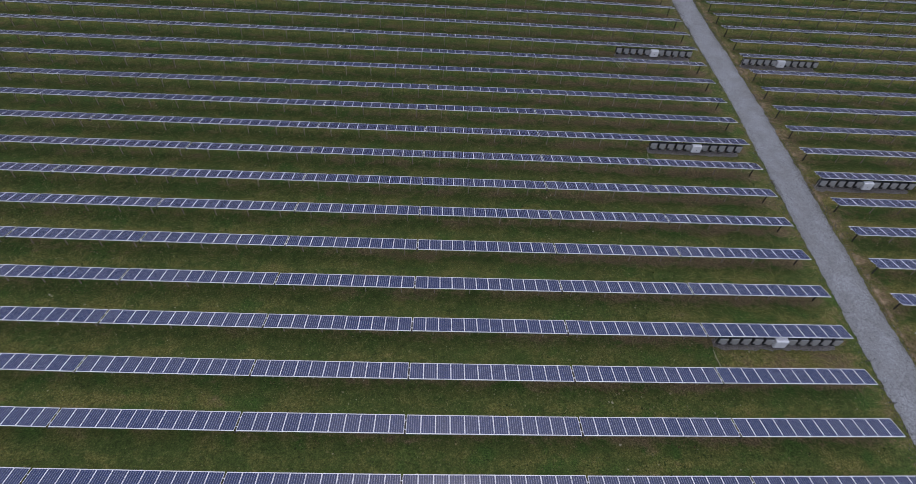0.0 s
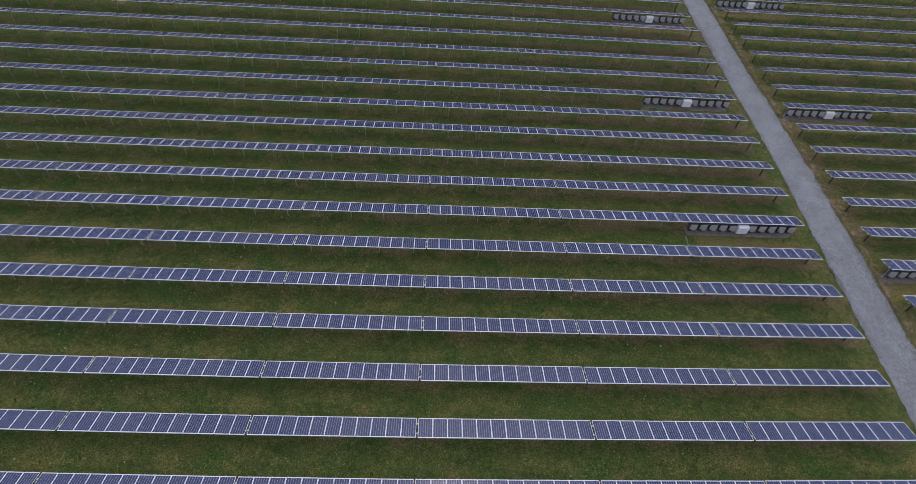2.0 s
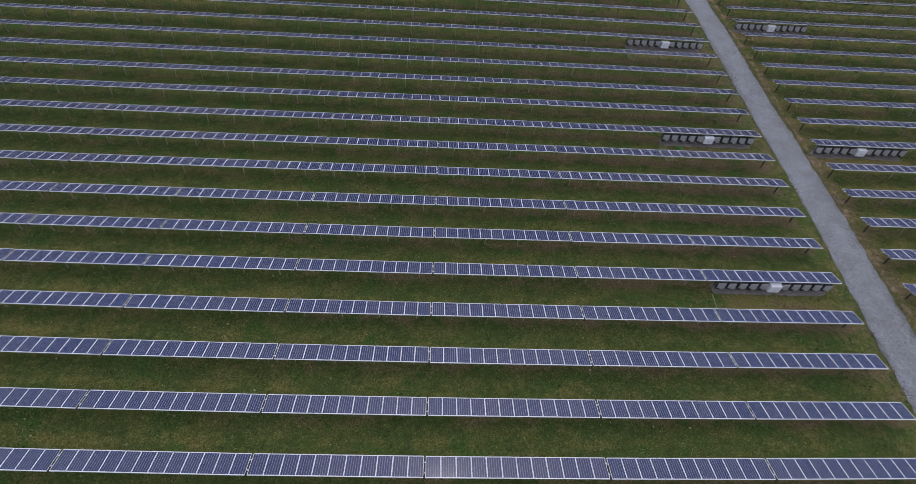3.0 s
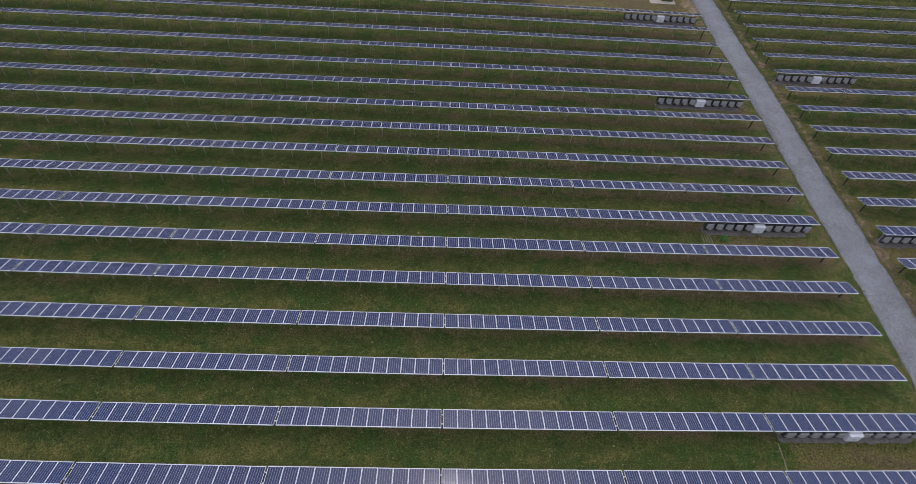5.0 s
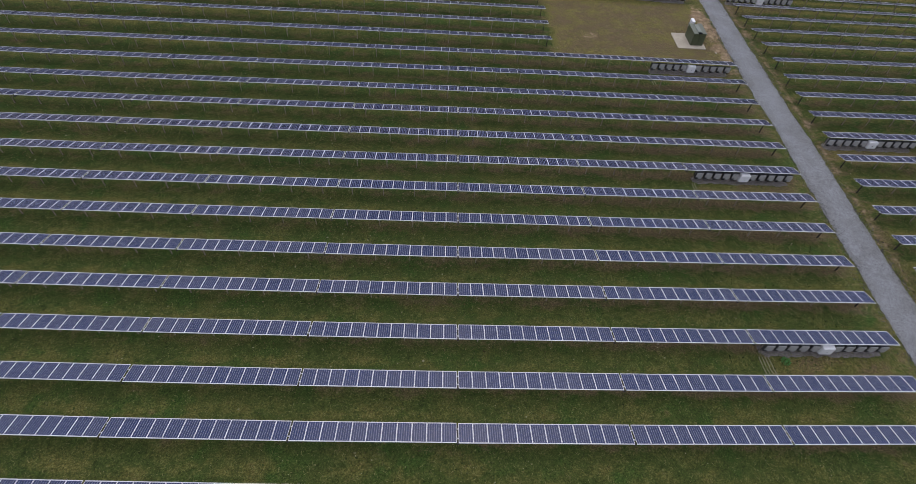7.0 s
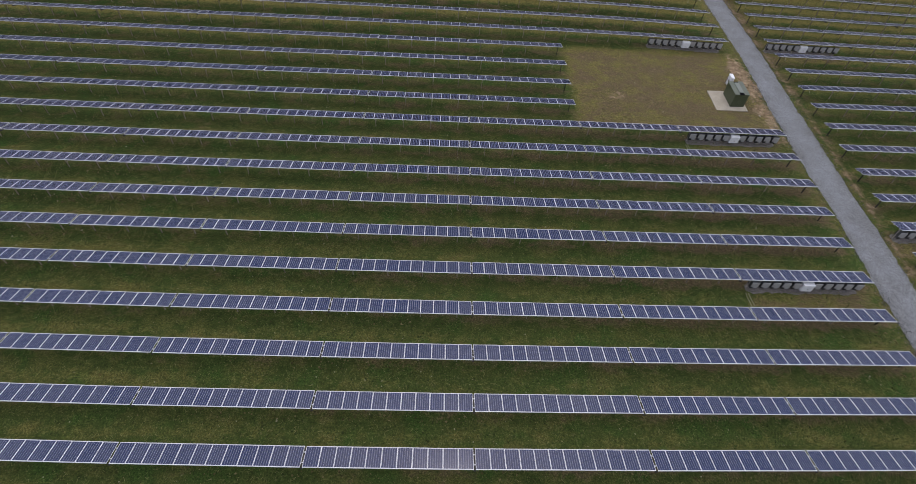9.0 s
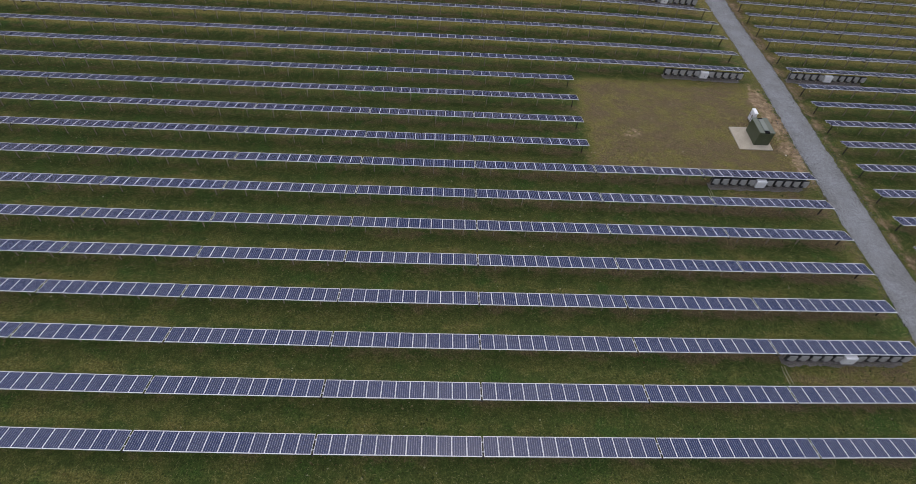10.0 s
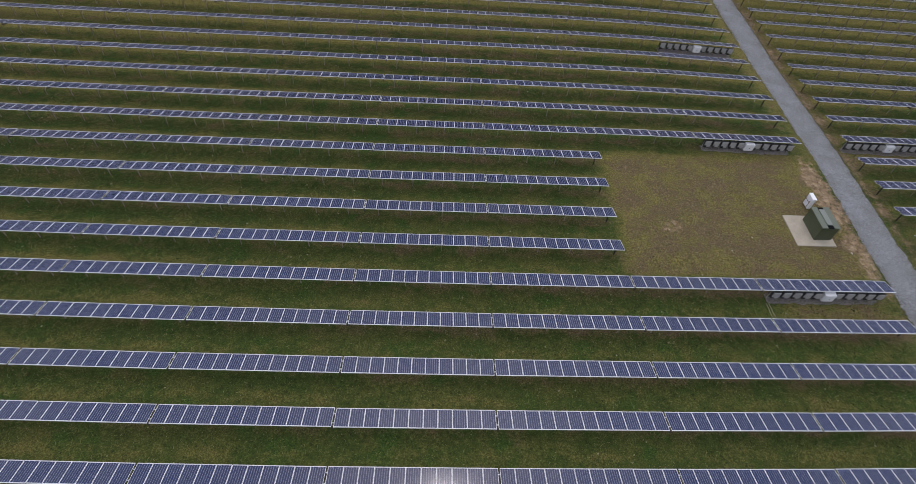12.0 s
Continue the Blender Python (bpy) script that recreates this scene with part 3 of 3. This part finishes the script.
# ---- string inverters on racks under the raised edge, with a white combiner box between ----
def inverter_station(x, y):
    bed = bmesh.new()
    cols = []
    for k in range(106):
        bx = -5.25 + k * 0.1
        taper = 1 - 0.35 * max(0, abs(bx) - 4.7) / 0.55
        wide = [side * (0.60 * taper + 0.17 * noise.noise(Vector((bx * 1.3, x, y + side))) + 0.12 * noise.noise(Vector((bx * 5.0, y, x + side)))) for side in (-1, 1)]
        line = []
        for f in (0, 0.25, 0.5, 0.75, 1):
            px, py = x + bx, y + 0.42 + wide[0] + (wide[1] - wide[0]) * f
            line.append(bed.verts.new(lie(px, py) + Vector((0, 0, swell(px, py) + (0.022 if f in (0, 1) else 0.04)))))
        cols.append(line)
    for p, q in zip(cols, cols[1:]):
        for k in range(4):
            bed.faces.new((p[k], q[k], q[k + 1], p[k + 1])).smooth = True
    tagged(new("gravel_bed", finish("gravel_bed", bed, CHIPS)), "grey stone chippings under the inverter rack", "gravel", kind="stuff")
    rack = thing("inverter_rack", lying(x - 5, y + 0.25, 10) @ pose(5, 0, 0), "steel rack below the raised panel edge", "rack", "inverter racks")
    for k in range(6):
        part("post", RACK_POST, rack, pose(-5.1 + k * 2.04, 0.2, 0))
    for z in (0.55, 1.05):
        part("rail", RACK_RAIL, rack, pose(-5.15, 0.13, z, 0, 0, -90))
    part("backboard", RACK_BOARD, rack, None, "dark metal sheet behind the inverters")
    for k in range(11):
        px = -4.85 + k * 0.97
        if k == 5:
            b = thing("combiner_box", lying(x - 5, y, 10) @ pose(px + 5, 0.12, 0.42), "white metal combiner box on the inverter rack", "electrical box", "combiner boxes")
            part("body", COMBINER, b)
            door = part("door", COMBINER_DOOR, b)
            part("lock", COMBINER_LOCK, door, None, "small black lock")
        else:
            b = thing("string_inverter", lying(x - 5, y, 10) @ pose(px + 5, 0.15, 0.50), "grey string inverter hanging on a rack", "inverter", "string inverters")
            part("body", INV_BODY, b)
            part("cover", INV_COVER, b, None, "light grey front cover")
            part("connector_box", INV_BASE, b, None, "black connector strip")


def simple(name, mat, *boxes, bevel=0.0):
    bm = bmesh.new()
    for b in boxes:
        box(bm, *b)
    if bevel:
        bmesh.ops.bevel(bm, geom=bm.edges[:], offset=bevel, segments=2, affect="EDGES")
    return finish(name, bm, mat)


RACK_POST = simple("post", STEEL, (-0.03, 0.03, -0.03, 0.03, -0.1, 1.25))
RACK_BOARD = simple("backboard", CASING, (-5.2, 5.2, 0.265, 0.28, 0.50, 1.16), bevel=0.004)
RACK_RAIL = bar_mesh("rail", 10.3, 0.025)
INV_BODY = simple("body", CASING, (-0.36, 0.36, -0.11, 0.11, 0.02, 0.82), bevel=0.02)
INV_COVER = simple("cover", INVERTER, (-0.35, 0.33, -0.20, -0.112, 0.28, 0.81), (-0.05, 0.33, -0.18, -0.112, 0.06, 0.276), bevel=0.015)
INV_BASE = simple("connector_box", DARK, (-0.28, 0.28, -0.09, 0.09, -0.06, 0.058))
COMBINER = simple("body", WHITE, (-0.52, 0.52, -0.32, 0.14, 0.02, 0.88), bevel=0.015)
COMBINER_DOOR = simple("door", WHITE, (-0.48, 0.48, -0.345, -0.323, 0.06, 0.84), bevel=0.008)
COMBINER_LOCK = simple("lock", DARK, (-0.03, 0.03, -0.362, -0.346, 0.34, 0.42))
for row in INVERTER_ROWS:
    inverter_station(29.95, row_y(row))
for i in RIGHT_INVERTERS:
    inverter_station(47.35, right_y(i))


# ---- transformer kiosk on its slab, and the feeder pillar beside it ----
slab = bmesh.new()
box(slab, -1.95, 1.95, -2.0, 2.0, -0.25, 0.15)
bmesh.ops.bevel(slab, geom=slab.edges[:], offset=0.02, segments=1, affect="EDGES")
tagged(new("concrete_slab", finish("concrete_slab", slab, CONCRETE)), "pale square concrete slab set in the grass", "slab", kind="structure").matrix_basis = Matrix.Translation(lie(32.28, 102.83))

kiosk = thing("transformer_kiosk", Matrix.Translation(lie(33.05, 102.95)) @ pose(0, 0, 0.15), "dark green steel transformer kiosk on a concrete slab", "transformer")
part("body", simple("body", GREEN, (-0.85, 0.85, -1.36, 1.36, 0, 1.72), bevel=0.015), kiosk)
part("roof", simple("roof", ROOF, (-0.90, -0.30, -1.40, 1.40, 1.724, 1.80), (0.30, 0.90, -1.40, 1.40, 1.724, 1.80)), kiosk, None, "two grey-green roof halves")
part("vent_cover", simple("vent_cover", STRIP, (-0.28, 0.28, -0.98, 1.06, 1.76, 1.85), bevel=0.015), kiosk, None, "raised pale green strip between the roof halves")
# shallow slab; the darkness of the opening is put into its colour
part("vent", simple("vent", DARK, (-0.296, 0.296, -1.38, 1.38, 1.724, 1.755)), kiosk, None, "near-black slab painted as the shaded opening under the strip")
for s in (-1, 1):
    door = part("door", simple("door", GREEN, (-0.40, 0.40, -0.02, 0.02, 0.12, 1.62)), kiosk, pose(s * 0.41, -1.382, 0))
    part("handle", simple("handle", ROOF, (-0.012, 0.012, -0.045, -0.02, 0.80, 0.95)), door, pose(s * -0.33, 0, 0), "small grey-green handle")

pillar = thing("feeder_pillar", Matrix.Translation(lie(33.50, 106.40)), "white feeder pillar on a brown timber frame beside the kiosk", "electrical box")
part("body", simple("body", WHITE, (-0.14, 0.22, -0.48, 0.48, 0.12, 1.42), bevel=0.02), pillar)
part("roof", simple("roof", WHITE, (-0.16, 0.28, -0.53, 0.53, 1.424, 1.48), bevel=0.01), pillar)
cabinet_door = part("door", simple("door", WHITE, (0.224, 0.245, -0.43, 0.43, 0.36, 1.36)), pillar)
part("handle", simple("handle", DARK, (0.245, 0.27, 0.30, 0.33, 0.8, 0.95)), cabinet_door, None, "small black handle")
for s in (-1, 1):
    part("leg", simple("leg", TIMBER, (-0.02, 0.02, -0.025, 0.025, -0.1, 1.20)), pillar, pose(-0.26, s * 0.36, 0), "brown timber leg")
part("crossbar", simple("crossbar", TIMBER, (-0.02, 0.02, -0.33, 0.33, 0.9, 0.94)), pillar, pose(-0.26, 0, 0), "brown timber crossbar")


# ---- cable scars in the turf beside the inverter racks, and a weed ----
def scar(x, y, bend):
    bm = bmesh.new()
    pairs = []
    for k in range(25):
        f = k / 24
        cx = x + bend * f * f + 0.05 * noise.noise(Vector((f * 6, x, y)))
        cy = y - 0.2 - 2.6 * f
        w = 0.05 + 0.02 * noise.noise(Vector((f * 9, y, x)))
        z = swell(cx, cy) + 0.03
        p = lie(cx, cy) + Vector((0, 0, z))
        pairs.append((bm.verts.new(p - Vector((w, 0, 0))), bm.verts.new(p + Vector((w, 0, 0)))))
    for p, q in zip(pairs, pairs[1:]):
        bm.faces.new((q[0], q[1], p[1], p[0]))
    tagged(new("cable_scar", finish("cable_scar", bm, STRAW)), "thin pale strip of worn turf over a buried cable", "path", kind="structure")


for row, bends in ((2, (0.5,)), (8, (-0.1,)), (13, (0.3, 0.42, 0.54, 0.66)), (18, (0.3, 0.45)), (23, (0.1, 0.2))):
    for k, bend in enumerate(bends):
        scar(24.6 + 0.25 * k, row_y(row), bend)

weed = bmesh.new()
for k in range(160):
    a, r = rng.uniform(0, 6.283), 0.38 * math.sqrt(rng.random())
    size = rng.uniform(0.05, 0.11)
    m = pose(r * math.cos(a), r * math.sin(a), rng.uniform(0.10, 0.45) * (1.2 - r * 2.0), rng.uniform(-50, 50), rng.uniform(-50, 50), rng.uniform(0, 360))
    v = [weed.verts.new(m @ Vector(c)) for c in ((-size, 0, 0), (0, -size * 0.5, 0.02), (size, 0, 0), (0, size * 0.5, 0.02))]
    weed.faces.new(v)
box(weed, -0.015, 0.015, -0.015, 0.015, 0, 0.25)
weed_mesh = finish("weed", weed, LEAF)
tagged(new("weed", weed_mesh), "bright green leafy weed beside the stone chippings", "plant").matrix_basis = Matrix.Translation(lie(26.65, 52.65))


rock = bmesh.new()
bmesh.ops.create_icosphere(rock, subdivisions=2, radius=0.12)
for v in rock.verts:
    v.co *= 1 + 0.25 * noise.noise(v.co * 9)
    v.co.z *= 0.6
tagged(new("pale_rock", finish("pale_rock", rock, CONCRETE)), "small pale rock lying in worn grass", "rock").matrix_basis = Matrix.Translation(lie(35.49, 100.02)) @ pose(0, 0, 0.04)


# ---- grass tufts, pale seed heads and loose stones: too many to count ----
GREEN_TUFT = ((0.0, (0.038, 0.053, 0.016)), (0.35, (0.062, 0.085, 0.025)), (0.7, (0.100, 0.120, 0.040)), (0.95, (0.160, 0.152, 0.060)), (0.995, (0.34, 0.32, 0.21)))
DRY_TUFT = ((0.0, (0.056, 0.048, 0.019)), (0.35, (0.104, 0.086, 0.036)), (0.75, (0.172, 0.138, 0.066)), (0.96, (0.262, 0.204, 0.112)), (0.995, (0.40, 0.36, 0.26)))
BLADES = ((0.0, (0.040, 0.062, 0.015)), (0.35, (0.090, 0.122, 0.034)), (0.7, (0.165, 0.175, 0.060)), (1.0, (0.300, 0.270, 0.125)))


def tuft_material(name, stops):
    m, nodes, links, bsdf = material(name)
    geo = nodes.new("ShaderNodeNewGeometry")
    r = ramp(nodes, *stops)
    links.new(geo.outputs["Random Per Island"], r.inputs["Fac"])
    links.new(r.outputs["Color"], bsdf.inputs["Base Color"])
    bsdf.inputs["Roughness"].default_value = 0.95
    bsdf.inputs["Specular IOR Level"].default_value = 0.1
    return m


def scatter(name, xs, ys, radius, height, mat, sides, label, category):
    """Small irregular mounds, one island each."""
    gen = np.random.default_rng(len(xs))
    n = len(xs)
    a = gen.uniform(0, 6.283, (n, 1)) + np.arange(sides)[None] * 6.283 / sides
    r = radius[:, None] * gen.uniform(0.5, 1.25, (n, sides))
    v = np.zeros((n, sides + 1, 3))
    v[:, :sides, 0] = xs[:, None] + r * np.cos(a)
    v[:, :sides, 1] = ys[:, None] + r * np.sin(a)
    v[:, :sides, 2] = -0.03
    v[:, sides, 0] = xs + gen.normal(0, 0.4, n) * radius
    v[:, sides, 1] = ys + gen.normal(0, 0.4, n) * radius
    v[:, sides, 2] = height
    v += (lie(xs, ys) - np.stack([xs, ys, 0 * xs], -1))[:, None, :]
    k = np.arange(sides)
    f = np.stack([k, (k + 1) % sides, np.full(sides, sides)], -1)[None] + (np.arange(n) * (sides + 1))[:, None, None]
    me = bpy.data.meshes.new(name)
    me.from_pydata(v.reshape(-1, 3).tolist(), [], f.reshape(-1, 3).tolist())
    me.materials.append(mat)
    return tagged(new(name, me), label, category, kind="stuff")


def blades(name, xs, ys, length, width, mat, label):
    """Limp grass blades, bent over to the ground, one island each."""
    gen = np.random.default_rng(len(xs))
    n = len(xs)
    a = gen.uniform(0, 6.283, n)
    b = a + gen.normal(0, 0.55, n)
    lift = length * gen.uniform(0.15, 0.45, n)
    base = lie(xs, ys)
    half = np.stack([-np.sin(a), np.cos(a), 0 * a], -1) * width[:, None] / 2
    mid = base + np.stack([np.cos(a) * length * 0.5, np.sin(a) * length * 0.5, lift], -1)
    tip = mid + np.stack([np.cos(b) * length * 0.5, np.sin(b) * length * 0.5, -0.55 * lift], -1)
    v = np.stack([base - half, base + half, mid + half, mid - half, tip], 1)
    at = (np.arange(n) * 5)[:, None]
    loops = np.concatenate([at + [0, 1, 2, 3], at + [3, 2, 4]], 1)
    me = bpy.data.meshes.new(name)
    me.vertices.add(n * 5)
    me.vertices.foreach_set("co", v.ravel())
    me.loops.add(n * 7)
    me.loops.foreach_set("vertex_index", loops.ravel())
    me.polygons.add(n * 2)
    me.polygons.foreach_set("loop_start", (np.arange(n)[:, None] * 7 + [0, 4]).ravel())
    me.materials.append(mat)
    me.update(calc_edges=True)
    return tagged(new(name, me), label, "grass", kind="stuff")


gen = np.random.default_rng(3)
tx, ty = gen.uniform(-75, 80, 190000), gen.uniform(-4, 165, 190000)
sides = np.array([track_edges(y) for y in ty])
creep = np.abs(gen.normal(0, 0.22, len(tx))) - 0.1
keep = ((tx < sides[:, 0] + creep) | (tx > sides[:, 1] - creep)) & ~((np.abs(tx - 32.3) < 2.1) & (np.abs(ty - 102.83) < 2.2))
keep &= (np.abs(tx) < 45 + 0.3 * ty)
tx, ty = tx[keep], ty[keep]
field = (tx > 12.5) & (tx < 37.4) & (ty > 96.9) & (ty < 114.7)
field |= np.abs(tx - 39.5) < 3.6
east = np.array([right_y(i) for i in range(-4, 36)])
west = np.array([row_y(r) for r in range(-3, 44)])
under = np.where(tx < 39.5, np.abs(ty[:, None] - 0.9 - west[None]).min(1), np.abs(ty[:, None] - 0.9 - east[None]).min(1)) < 1.0
pale = field | under
keep = pale | ((tx < 38) & (tx > -30) & (ty < 108)) | (gen.random(len(tx)) < 0.3)          # shorter, evener growth further off
tx, ty, pale = tx[keep], ty[keep], pale[keep]
size = gen.uniform(0.035, 0.11, len(tx)) * (0.7 + 0.6 * gen.random(len(tx)))
tall = size * gen.uniform(0.5, 1.1, len(tx))
scatter("grass_tufts", tx[~pale], ty[~pale], size[~pale], tall[~pale], tuft_material("tuft", GREEN_TUFT), 5, "uneven tufts of green grass between the rows", "grass")
scatter("dry_grass_tufts", tx[pale], ty[pale], size[pale], tall[pale] * 0.55, tuft_material("dry_tuft", DRY_TUFT), 5, "short straw-coloured tufts on worn ground", "grass")
bx, by = gen.uniform(-42, 60, 230000), gen.uniform(2, 122, 230000)
sides = np.array([track_edges(y) for y in by])
keep = ((bx < sides[:, 0] - 0.05) | (bx > sides[:, 1] + 0.05)) & ~((np.abs(bx - 32.3) < 2.1) & (np.abs(by - 102.83) < 2.2)) & (np.abs(bx) < 40 + 0.2 * by)
bx, by = bx[keep], by[keep]
blades("grass_blades", bx, by, gen.uniform(0.14, 0.38, len(bx)), gen.uniform(0.010, 0.026, len(bx)), tuft_material("blade", BLADES), "limp matted grass blades lying over one another")
sy = gen.uniform(-4, 165, 12000)
sx = np.array([track_edges(y)[k % 2] for k, y in enumerate(sy)]) + gen.normal(0, 0.32, len(sy))
size = gen.uniform(0.02, 0.055, len(sy))
scatter("loose_stones", sx, sy, size, 0.05 + size * 0.8, CHIPS, 5, "loose grey stones strewn along the track edges", "stones")
px = gen.uniform(0, 1, 10500)
py = gen.uniform(-4, 165, 10500)
ends = np.array([track_edges(y) for y in py])
px = ends[:, 0] + (ends[:, 1] - ends[:, 0]) * np.where(gen.random(10500) < 0.62, np.where(px < 0.5, 0.03, 0.97) + gen.normal(0, 0.11, 10500), px)
size = gen.uniform(0.02, 0.07, 10500)
scatter("track_stones", px, py, size, 0.10 + size * 0.5, SPECKS, 5, "small dark stones strewn over the track", "stones")
